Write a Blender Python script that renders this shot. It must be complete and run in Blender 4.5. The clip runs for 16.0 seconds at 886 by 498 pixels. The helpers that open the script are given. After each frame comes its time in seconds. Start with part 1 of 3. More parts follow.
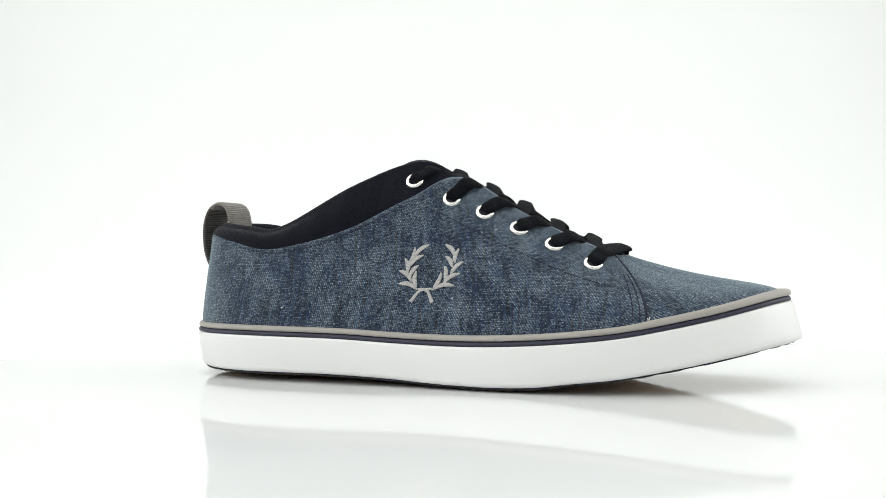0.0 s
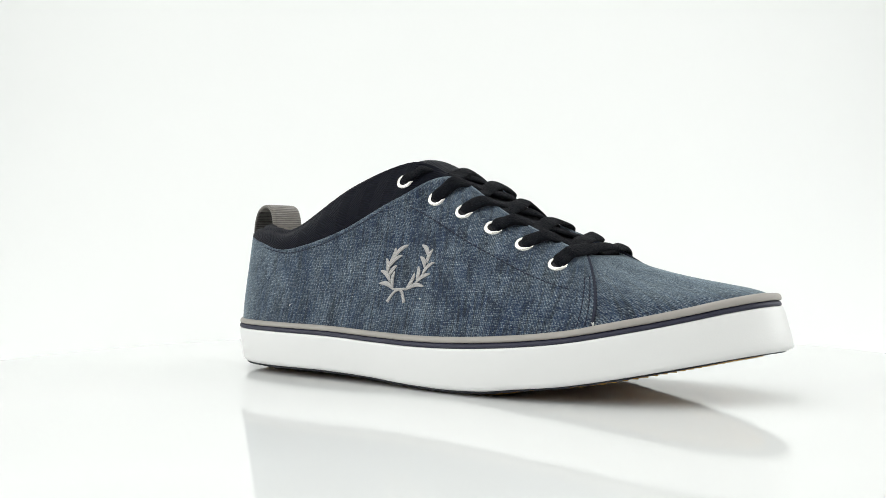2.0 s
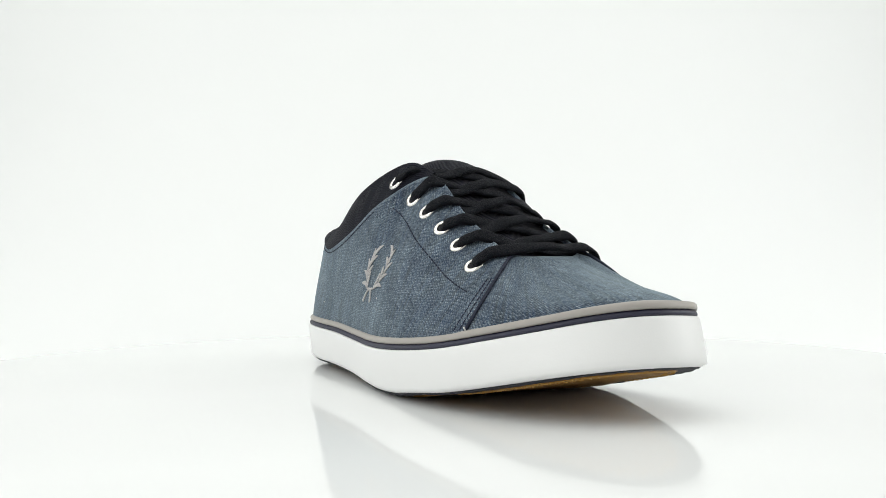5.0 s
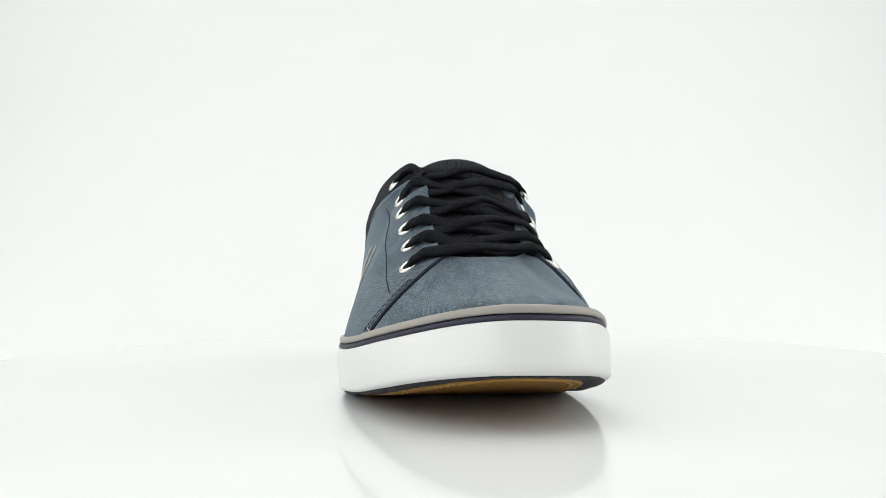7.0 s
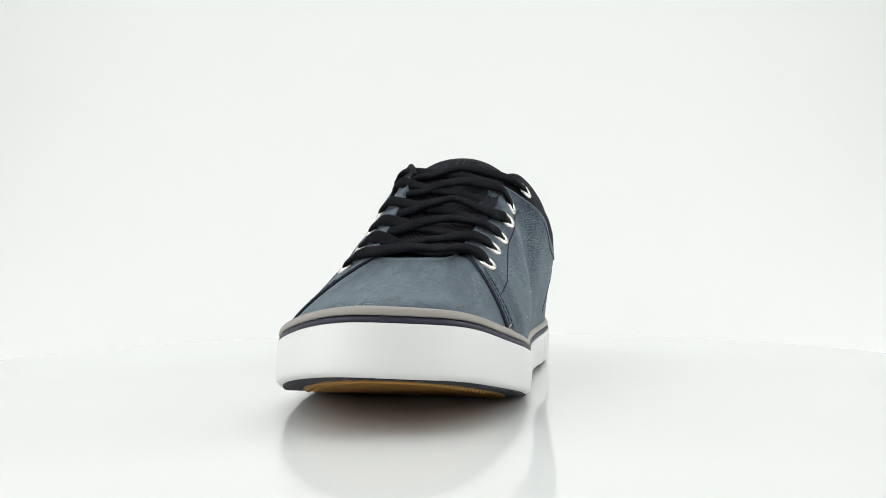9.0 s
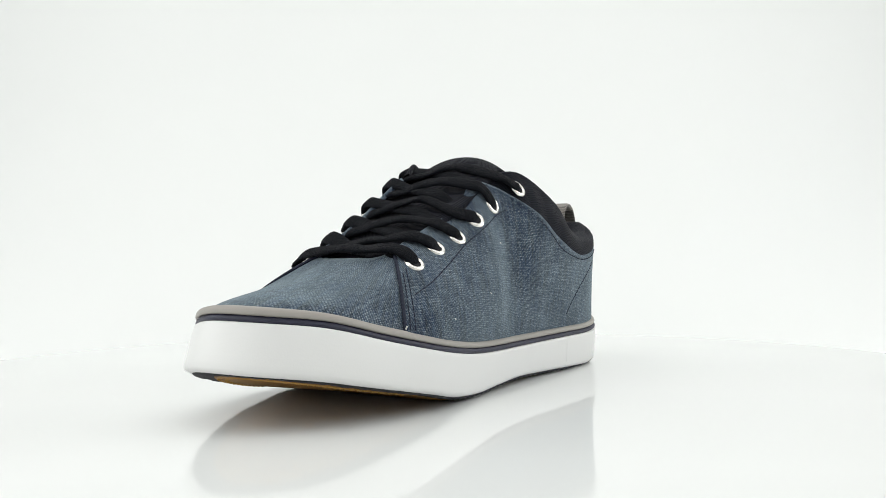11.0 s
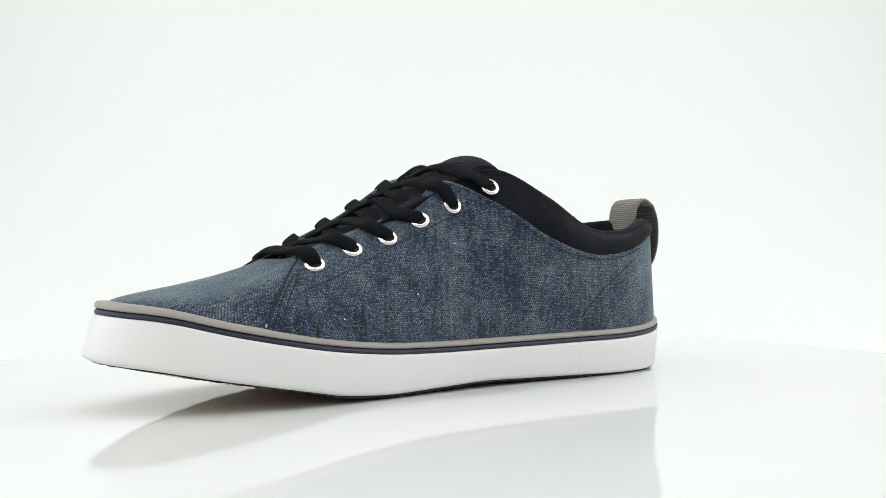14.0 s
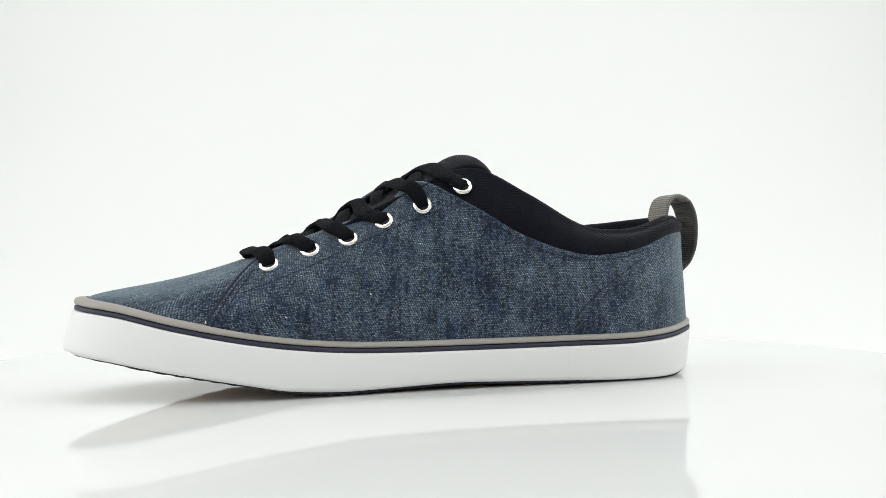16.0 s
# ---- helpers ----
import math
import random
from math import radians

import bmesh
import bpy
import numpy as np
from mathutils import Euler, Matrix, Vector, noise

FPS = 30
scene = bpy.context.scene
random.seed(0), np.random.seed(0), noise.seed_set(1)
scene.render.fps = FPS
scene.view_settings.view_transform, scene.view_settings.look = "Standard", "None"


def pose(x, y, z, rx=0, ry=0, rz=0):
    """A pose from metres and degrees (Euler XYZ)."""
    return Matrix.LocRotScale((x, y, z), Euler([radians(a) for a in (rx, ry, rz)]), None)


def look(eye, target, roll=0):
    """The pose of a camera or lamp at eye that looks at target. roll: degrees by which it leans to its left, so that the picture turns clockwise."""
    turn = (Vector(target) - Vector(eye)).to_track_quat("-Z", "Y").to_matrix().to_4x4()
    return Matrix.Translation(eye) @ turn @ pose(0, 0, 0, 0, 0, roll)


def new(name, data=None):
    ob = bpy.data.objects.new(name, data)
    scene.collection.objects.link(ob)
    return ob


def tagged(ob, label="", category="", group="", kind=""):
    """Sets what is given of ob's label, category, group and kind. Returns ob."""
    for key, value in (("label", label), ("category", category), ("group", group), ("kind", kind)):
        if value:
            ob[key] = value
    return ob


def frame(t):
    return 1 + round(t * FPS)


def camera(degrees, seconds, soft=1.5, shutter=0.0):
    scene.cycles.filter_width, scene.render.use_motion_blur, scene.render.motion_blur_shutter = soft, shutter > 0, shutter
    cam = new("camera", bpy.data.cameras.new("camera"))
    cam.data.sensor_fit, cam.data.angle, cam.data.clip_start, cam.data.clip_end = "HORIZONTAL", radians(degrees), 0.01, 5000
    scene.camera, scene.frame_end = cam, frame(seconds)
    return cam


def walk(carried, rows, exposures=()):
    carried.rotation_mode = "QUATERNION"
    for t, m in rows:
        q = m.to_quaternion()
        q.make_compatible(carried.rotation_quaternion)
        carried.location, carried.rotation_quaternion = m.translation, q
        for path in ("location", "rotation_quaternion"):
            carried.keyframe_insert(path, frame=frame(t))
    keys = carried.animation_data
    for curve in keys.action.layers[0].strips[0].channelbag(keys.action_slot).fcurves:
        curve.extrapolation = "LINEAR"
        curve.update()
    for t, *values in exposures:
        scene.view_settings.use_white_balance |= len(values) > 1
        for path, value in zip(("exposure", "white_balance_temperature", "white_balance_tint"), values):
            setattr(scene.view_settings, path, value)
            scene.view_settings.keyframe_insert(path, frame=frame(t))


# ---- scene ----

# ---------------------------------------------------------------- camera
FOV, SPIN0, SPIN = 47.78, -22.32, -9.0      # lens; shoe heading at 0 s; degrees a second
PIVOT = (-0.0047, 0.0, 0.0)                 # turntable centre
cam = camera(FOV, 16.0, soft=0.8)
EYE = (0.0, -0.5, 0.061)
AIM = (0.0, 0.5, 0.061 + math.tan(radians(0.348)))
walk(cam, [(0.0, look(EYE, AIM, -0.584)), (16.0, look(EYE, AIM, -0.584))],
     exposures=[(0.0, -0.06), (3.0, -0.13), (6.0, -0.15), (9.0, -0.21), (12.0, -0.16), (16.0, -0.15)])


# ---------------------------------------------------------------- light
def soft_lamp(name, eye, target, wide, high, watts, tint=(1, 1, 1)):
    d = bpy.data.lights.new(name, "AREA")
    d.shape, d.size, d.size_y, d.energy, d.color = "RECTANGLE", wide, high, watts, tint
    ob = new(name, d)
    ob.matrix_world = look(eye, target)
    return ob


world = bpy.data.worlds.new("studio_air")
scene.world = world
world.use_nodes = True
world.node_tree.nodes["Background"].inputs[0].default_value = (0.95, 1.0, 0.97, 1)
world.node_tree.nodes["Background"].inputs[1].default_value = 0.15
TINT = (0.984, 1.0, 0.991)
soft_lamp("overhead_softbox", (0, 0.0, 1.25), (0, -0.03, 0), 2.4, 2.1, 15.8, TINT)
soft_lamp("key_softbox", (-0.8, -0.85, 0.66), (0, 0, 0.05), 0.9, 0.9, 5.4, TINT)
soft_lamp("fill_softbox", (0.8, -0.85, 0.66), (0, 0, 0.05), 0.9, 0.9, 1.0, TINT)
soft_lamp("side_softbox", (-1.15, 0.05, 0.5), (0, 0, 0.05), 0.8, 0.7, 4.0, TINT)
soft_lamp("side_softbox", (1.15, 0.05, 0.5), (0, 0, 0.05), 0.8, 0.7, 6.0, TINT)
soft_lamp("backdrop_softbox", (-0.9, 0.5, 0.9), (-0.6, 1.5, 0.5), 0.6, 0.5, 2.2, TINT)
soft_lamp("backdrop_softbox", (0.9, 0.5, 0.9), (0.6, 1.5, 0.5), 0.6, 0.5, 2.2, TINT)


# ---------------------------------------------------------------- materials
def material(name, rough=0.6, metal=0.0, colour=(0.5, 0.5, 0.5)):
    m = bpy.data.materials.new(name)
    m.use_nodes = True
    b = m.node_tree.nodes["Principled BSDF"]
    b.inputs["Roughness"].default_value = rough
    b.inputs["Metallic"].default_value = metal
    b.inputs["Base Color"].default_value = (*colour, 1)
    return m, m.node_tree, b


def node(tree, kind, **inputs):
    n = tree.nodes.new(kind)
    for key, value in inputs.items():
        key = key.replace("_", " ")
        if hasattr(value, "node"):
            tree.links.new(value, n.inputs[key])
        else:
            n.inputs[key].default_value = value
    return n


def maths(tree, op, a, b=0.0, c=0.0):
    n = tree.nodes.new("ShaderNodeMath")
    n.operation = op
    for i, v in enumerate((a, b, c)):
        if hasattr(v, "node"):
            tree.links.new(v, n.inputs[i])
        else:
            n.inputs[i].default_value = v
    return n.outputs[0]


def mixed(tree, fac, a, b):
    n = tree.nodes.new("ShaderNodeMix")
    n.data_type = "RGBA"
    for i, v in ((0, fac), (6, a), (7, b)):
        if hasattr(v, "node"):
            tree.links.new(v, n.inputs[i])
        else:
            n.inputs[i].default_value = (*v, 1) if isinstance(v, tuple) else v
    return n.outputs[2]


def ramped(tree, fac, low, high):
    n = tree.nodes.new("ShaderNodeMapRange")
    tree.links.new(fac, n.inputs[0])
    n.inputs[1].default_value, n.inputs[2].default_value = low, high
    return n.outputs[0]


def bumped(tree, shader, height, strength, distance):
    n = node(tree, "ShaderNodeBump", Strength=strength, Distance=distance, Height=height)
    tree.links.new(n.outputs[0], shader.inputs["Normal"])


def cloth_axes(tree):
    """Cloth coordinates in millimetres, slightly wavering."""
    uv = tree.nodes.new("ShaderNodeUVMap").outputs[0]
    waver = node(tree, "ShaderNodeTexNoise", Vector=uv, Scale=0.12, Detail=2.0)
    v = tree.nodes.new("ShaderNodeVectorMath")
    v.operation = "MULTIPLY_ADD"
    tree.links.new(waver.outputs["Color"], v.inputs[0])
    v.inputs[1].default_value = (1.5, 1.5, 0)
    tree.links.new(uv, v.inputs[2])
    sep = tree.nodes.new("ShaderNodeSeparateXYZ")
    tree.links.new(v.outputs[0], sep.inputs[0])
    return uv, sep.outputs[0], sep.outputs[1]


def denim(name="denim_canvas"):
    """Washed twill: rows of short pale weft dashes over indigo, each with its own tone."""
    m, t, b = material(name, 0.88)
    uv, u, v = cloth_axes(t)
    pu, pv = 1.2, 0.78                        # dash and row pitch, mm
    rv = maths(t, "DIVIDE", v, pv)
    row = maths(t, "FLOOR", rv)
    ru = maths(t, "ADD", maths(t, "DIVIDE", u, pu), maths(t, "MULTIPLY", row, 0.36))
    cell = t.nodes.new("ShaderNodeCombineXYZ")
    t.links.new(maths(t, "FLOOR", ru), cell.inputs[0])
    t.links.new(row, cell.inputs[1])
    rnd = t.nodes.new("ShaderNodeTexWhiteNoise")
    rnd.noise_dimensions = "2D"
    t.links.new(cell.outputs[0], rnd.inputs["Vector"])
    su = maths(t, "SINE", maths(t, "MULTIPLY", maths(t, "FRACT", maths(t, "MULTIPLY_ADD", maths(t, "FRACT", rv), 0.36, ru)), math.pi))
    sv = maths(t, "SINE", maths(t, "MULTIPLY", maths(t, "FRACT", rv), math.pi))
    dash = ramped(t, maths(t, "MULTIPLY", su, sv), 0.25, 0.8)
    def stretched(a, c, detail):
        n = t.nodes.new("ShaderNodeMapping")
        t.links.new(uv, n.inputs[0])
        n.inputs["Scale"].default_value = (a, c, 1)
        return maths(t, "SUBTRACT", node(t, "ShaderNodeTexNoise", Vector=n.outputs[0], Scale=1.0, Detail=detail, Roughness=0.65).outputs[0], 0.5)
    slubs, warps, wash, cloud = stretched(0.12, 0.9, 2.0), stretched(0.55, 0.05, 3.0), stretched(0.06, 0.05, 4.0), stretched(0.35, 0.35, 3.0)
    def speckle(a, c, turn, detail):
        n = t.nodes.new("ShaderNodeMapping")
        t.links.new(uv, n.inputs[0])
        n.inputs["Rotation"].default_value = (0, 0, radians(turn))
        n.inputs["Scale"].default_value = (a, c, 1)
        return maths(t, "SUBTRACT", node(t, "ShaderNodeTexNoise", Vector=n.outputs[0], Scale=1.0, Detail=detail, Roughness=0.8).outputs[0], 0.5)
    twill, grain = speckle(0.42, 1.15, 24, 2.0), speckle(0.95, 1.3, -20, 2.0)
    tone = maths(t, "MULTIPLY_ADD", rnd.outputs["Value"], 0.36, 0.06)
    for extra, k in ((twill, 1.1), (grain, 1.6), (slubs, 0.5), (warps, 0.8), (wash, 1.6), (cloud, 0.7)):
        tone = maths(t, "MULTIPLY_ADD", extra, k, tone)
    pale = ramped(t, maths(t, "MULTIPLY", tone, maths(t, "MULTIPLY_ADD", dash, 0.78, 0.22)), 0.0, 0.84)
    dark = mixed(t, ramped(t, warps, -0.12, 0.12), (0.006, 0.009, 0.020), (0.006, 0.018, 0.056))
    light = mixed(t, ramped(t, grain, -0.1, 0.15), (0.13, 0.20, 0.265), (0.40, 0.445, 0.46))
    t.links.new(mixed(t, pale, dark, light), b.inputs["Base Color"])
    b.inputs["Sheen Weight"].default_value = 0.44
    b.inputs["Sheen Tint"].default_value = (0.76, 0.94, 1.0, 1)
    b.inputs["Sheen Roughness"].default_value = 0.5
    b.inputs["Specular IOR Level"].default_value = 0.15
    bumped(t, b, maths(t, "ADD", maths(t, "MULTIPLY", dash, 0.6), maths(t, "MULTIPLY_ADD", twill, 1.5, cloud)), 0.6, 0.00025)
    return m


def herringbone():
    m, t, b = material("black_herringbone_twill", 0.8)
    uv, u, v = cloth_axes(t)
    zig = maths(t, "PINGPONG", u, 7.0)
    ribs = maths(t, "SINE", maths(t, "MULTIPLY", maths(t, "ADD", v, maths(t, "MULTIPLY", zig, 0.55)), 2 * math.pi / 1.25))
    dust = node(t, "ShaderNodeTexNoise", Vector=uv, Scale=0.5, Detail=4.0).outputs[0]
    col = mixed(t, ramped(t, maths(t, "ADD", maths(t, "MULTIPLY", ribs, 0.35), dust), 0.2, 1.0), (0.0011, 0.0016, 0.0045), (0.0040, 0.0052, 0.0135))
    t.links.new(col, b.inputs["Base Color"])
    b.inputs["Sheen Weight"].default_value = 0.06
    b.inputs["Specular IOR Level"].default_value = 0.12
    bumped(t, b, ribs, 0.35, 0.0003)
    return m


def woven(name, dark, light, pitch, rough=0.85, sheen=0.2):
    """Ribbed tape or braided lace."""
    m, t, b = material(name, rough)
    uv, u, v = cloth_axes(t)
    ribs = maths(t, "SINE", maths(t, "MULTIPLY", u, 2 * math.pi / pitch))
    dust = node(t, "ShaderNodeTexNoise", Vector=uv, Scale=0.6, Detail=4.0, Roughness=0.7).outputs[0]
    col = mixed(t, ramped(t, maths(t, "ADD", maths(t, "MULTIPLY", ribs, 0.25), dust), 0.2, 0.9), dark, light)
    t.links.new(col, b.inputs["Base Color"])
    b.inputs["Sheen Weight"].default_value = sheen
    b.inputs["Specular IOR Level"].default_value = 0.15
    bumped(t, b, ribs, 0.5, 0.0004)
    return m


def cotton_lace():
    m, t, b = material("black_flat_lace", 0.9)
    uv, u, v = cloth_axes(t)
    braid = maths(t, "MULTIPLY", maths(t, "SINE", maths(t, "MULTIPLY", maths(t, "ADD", u, v), 2 * math.pi / 1.1)),
                  maths(t, "SINE", maths(t, "MULTIPLY", maths(t, "SUBTRACT", u, v), 2 * math.pi / 1.1)))
    uv = t.nodes.new("ShaderNodeTexCoord").outputs["Object"]
    fuzz = node(t, "ShaderNodeTexNoise", Vector=uv, Scale=800.0, Detail=5.0, Roughness=0.8).outputs[0]
    col = mixed(t, ramped(t, maths(t, "ADD", maths(t, "MULTIPLY", braid, 0.12), fuzz), 0.3, 0.8), (0.0012, 0.0016, 0.0030), (0.005, 0.0065, 0.011))
    t.links.new(col, b.inputs["Base Color"])
    b.inputs["Sheen Weight"].default_value = 0.04
    b.inputs["Specular IOR Level"].default_value = 0.08
    bumped(t, b, maths(t, "ADD", maths(t, "MULTIPLY", braid, 0.05), fuzz), 0.9, 0.0010)
    return m


def rubber(name, colour, rough, vary=0.06, grain=60.0, bump=0.00012):
    m, t, b = material(name, rough)
    pos = t.nodes.new("ShaderNodeTexCoord").outputs["Object"]
    big = node(t, "ShaderNodeTexNoise", Vector=pos, Scale=grain, Detail=4.0).outputs[0]
    fine = node(t, "ShaderNodeTexNoise", Vector=pos, Scale=grain * 25, Detail=2.0).outputs[0]
    low = tuple(c * (1 - vary) for c in colour)
    t.links.new(mixed(t, big, low, colour), b.inputs["Base Color"])
    t.links.new(maths(t, "MULTIPLY_ADD", big, 0.12, rough - 0.06), b.inputs["Roughness"])
    bumped(t, b, fine, 0.25, bump)
    return m


DENIM = denim()
TWILL = herringbone()
LACE = cotton_lace()
TAPE = woven("grey_ribbed_tape", (0.15, 0.138, 0.125), (0.33, 0.305, 0.28), 1.1)
DARK_TAPE = woven("charcoal_ribbed_tape", (0.045, 0.042, 0.038), (0.15, 0.14, 0.128), 1.1)
THREAD = woven("silver_grey_thread", (0.36, 0.35, 0.345), (0.62, 0.605, 0.59), 0.7, 0.75, 0.05)
LINT = rubber("white_thread", (0.75, 0.75, 0.73), 0.8)
NAVY_THREAD = rubber("navy_thread", (0.007, 0.011, 0.028), 0.8)
WHITE_RUBBER = rubber("white_rubber", (0.80, 0.80, 0.79), 0.42, 0.03)
GREY_RUBBER = rubber("grey_rubber", (0.36, 0.335, 0.305), 0.5, 0.08)
NAVY_RUBBER = rubber("navy_rubber", (0.018, 0.019, 0.042), 0.55, 0.15)
OUTSOLE_RUBBER = rubber("dark_navy_rubber", (0.014, 0.015, 0.022), 0.75, 0.3, 90.0, 0.0004)
GUM_RUBBER = rubber("gum_rubber", (0.33, 0.155, 0.014), 0.55, 0.25, 80.0, 0.0003)
LUG_RUBBER = rubber("pale_gum_rubber", (0.48, 0.27, 0.06), 0.5, 0.2, 80.0, 0.0003)
LINING = rubber("black_textile_lining", (0.010, 0.010, 0.013), 0.9)
STEEL = rubber("satin_nickel", (0.86, 0.84, 0.80), 0.22, 0.05)
STEEL.node_tree.nodes["Principled BSDF"].inputs["Metallic"].default_value = 1.0
PAPER = rubber("white_backdrop_paper", (0.87, 0.88, 0.87), 0.9, 0.01, 3.0)
PLASTER = rubber("white_painted_plaster", (0.80, 0.80, 0.79), 0.9, 0.03, 3.0)
ACRYLIC = rubber("white_gloss_acrylic", (0.82, 0.83, 0.82), 0.06, 0.01, 5.0, 0.00001)
ACRYLIC.node_tree.nodes["Principled BSDF"].inputs["IOR"].default_value = 1.22


# ---------------------------------------------------------------- geometry helpers
def mesh_of(name, bm, mat, smooth=True):
    bmesh.ops.recalc_face_normals(bm, faces=bm.faces)
    me = bpy.data.meshes.new(name)
    bm.to_mesh(me)
    bm.free()
    me.materials.append(mat)
    if smooth:
        me.shade_smooth()
    return me


def part(name, bm, mat, parent, label="", smooth=True):
    ob = new(name, mesh_of(name, bm, mat, smooth))
    ob.parent = parent
    if label:
        tagged(ob, label)
    return ob


def sheet(rows, close_u=False, close_v=False, uvs=None, bm=None):
    """A grid of points as faces; rows[v][u] in metres; uvs in millimetres along the cloth."""
    bm = bm or bmesh.new()
    lay = bm.loops.layers.uv.verify()
    grid = [[bm.verts.new(p) for p in r] for r in rows]
    nv, nu = len(rows), len(rows[0])
    if uvs is None:
        uvs = []
        vv = np.zeros(nu)
        for j in range(nv):
            if j:
                vv = vv + np.array([(Vector(rows[j][i]) - Vector(rows[j - 1][i])).length for i in range(nu)]) * 1000
            uu = np.concatenate([[0], np.cumsum([(Vector(rows[0][i + 1]) - Vector(rows[0][i])).length for i in range(nu - 1)])]) * 1000
            uvs.append(list(zip(uu, vv)))
    for j in range(nv - (0 if close_v else 1)):
        for i in range(nu - (0 if close_u else 1)):
            a, b = (j + 1) % nv, (i + 1) % nu
            f = bm.faces.new((grid[j][i], grid[j][b], grid[a][b], grid[a][i]))
            du = uvs[0][1][0] - uvs[0][0][0]
            for loop, (jj, ii) in zip(f.loops, ((j, i), (j, i + 1), (j + 1, i + 1), (j + 1, i))):
                x, y = uvs[jj % nv][ii % nu]
                loop[lay].uv = (x + (uvs[0][-1][0] + du if ii >= nu else 0), y)
    return bm


def spline(points, closed=False):
    """Catmull-Rom curve through points; call it with a parameter counted in points."""
    pts = np.array(points, float)
    n = len(pts)

    def at(u):
        i = int(math.floor(u))
        f = u - i
        if closed:
            k = [(i + d) % n for d in (-1, 0, 1, 2)]
        else:
            i = min(max(i, 0), n - 2)
            f = u - i
            k = [min(max(i + d, 0), n - 1) for d in (-1, 0, 1, 2)]
        a, b, c, d = pts[k]
        return 0.5 * (2 * b + (c - a) * f + (2 * a - 5 * b + 4 * c - d) * f * f + (3 * b - a - 3 * c + d) * f ** 3)
    return at


def graph(*pairs):
    """A smooth function through (x, y) pairs."""
    xs, ys = np.array(pairs, float).T
    slope = np.gradient(ys, xs)

    def at(x):
        x = min(max(x, xs[0]), xs[-1])
        i = min(max(int(np.searchsorted(xs, x)) - 1, 0), len(xs) - 2)
        h = xs[i + 1] - xs[i]
        f = (x - xs[i]) / h
        return ((1 + 2 * f) * (1 - f) ** 2 * ys[i] + f * (1 - f) ** 2 * h * slope[i]
                + f * f * (3 - 2 * f) * ys[i + 1] + f * f * (f - 1) * h * slope[i + 1])
    return at


def ease(x, a, b):
    f = min(max((x - a) / (b - a), 0), 1)
    return f * f * (3 - 2 * f)


def tube(points, normals, wide, thick, sides=10, power=1.0, caps=True):
    """A ribbon or cord along points (metres) with an oval section, wide across and thick along the normals."""
    rows = []
    n = len(points)
    for i, p in enumerate(points):
        t = (Vector(points[min(i + 1, n - 1)]) - Vector(points[max(i - 1, 0)])).normalized()
        up = Vector(normals[i])
        up = (up - t * up.dot(t)).normalized()
        side = t.cross(up)
        w = wide[i] if isinstance(wide, (list, tuple)) else wide
        h = thick[i] if isinstance(thick, (list, tuple)) else thick
        ring = []
        for k in range(sides):
            a = 2 * math.pi * k / sides
            c, s = math.cos(a), math.sin(a)
            c = math.copysign(abs(c) ** power, c)
            s = math.copysign(abs(s) ** power, s)
            ring.append(Vector(p) + side * (c * w / 2) + up * (s * h / 2))
        rows.append(ring)
    length = 0.0
    uvs = []
    for i, r in enumerate(rows):
        if i:
            length += (Vector(points[i]) - Vector(points[i - 1])).length * 1000
        uvs.append([(length, k * 1.7) for k in range(sides)])
    flip = [[rows[j][i] for j in range(len(rows))] for i in range(sides)]
    fuv = [[uvs[j][i] for j in range(len(rows))] for i in range(sides)]
    bm = sheet(flip, close_v=True, uvs=fuv)
    if caps:
        bm.verts.ensure_lookup_table()
        m = len(rows)
        bm.faces.new([bm.verts[i * m] for i in range(sides)])
        bm.faces.new([bm.verts[i * m + m - 1] for i in range(sides)])
    return bm


# ---------------------------------------------------------------- the studio
def cyclorama():
    profile = [(-0.42, -0.055), (0.0, -0.055), (0.75, -0.055)]
    for i in range(1, 13):
        a = math.pi / 2 * i / 12
        profile.append((0.75 + 0.75 * math.sin(a), 0.695 - 0.75 * math.cos(a)))
    profile.append((1.5, 1.75))
    back = [(y + (0.008 if z > 0.6 else 0.004), z - 0.008) for y, z in profile]
    ring = profile + back[::-1]
    rows = [[(x, y, z) for y, z in ring] for x in np.linspace(-1.55, 1.55, 12)]
    bm = sheet(rows, close_u=True)
    ob = new("backdrop", mesh_of("backdrop", bm, PAPER))
    return tagged(ob, "seamless white paper sweep behind the turntable", "backdrop", kind="structure")


def box(bm, lo, hi):
    m = Matrix.LocRotScale([(a + b) / 2 for a, b in zip(lo, hi)], None, [b - a for a, b in zip(lo, hi)])
    bmesh.ops.create_cube(bm, size=1.0, matrix=m)


def slab(name, lo, hi, label, category, mat=PLASTER):
    bm = bmesh.new()
    box(bm, lo, hi)
    ob = new(name, mesh_of(name, bm, mat, False))
    return tagged(ob, label, category, kind="structure")


cyclorama()
slab("floor", (-1.8, -1.7, -0.9), (1.8, 1.8, -0.8), "plain pale studio floor below the table", "floor")
slab("ceiling", (-1.8, -1.7, 1.9), (1.8, 1.8, 2.0), "plain white studio ceiling", "ceiling")
slab("wall_north", (-1.8, 1.7, -0.8), (1.8, 1.8, 1.9), "plain white studio wall behind the paper", "wall")
slab("wall_south", (-1.8, -1.7, -0.8), (1.8, -1.6, 1.9), "plain white studio wall behind the camera", "wall")
slab("wall_west", (-1.9, -1.7, -0.9), (-1.8, 1.8, 2.0), "plain white studio side wall", "wall")
slab("wall_east", (1.8, -1.7, -0.9), (1.9, 1.8, 2.0), "plain white studio side wall", "wall")


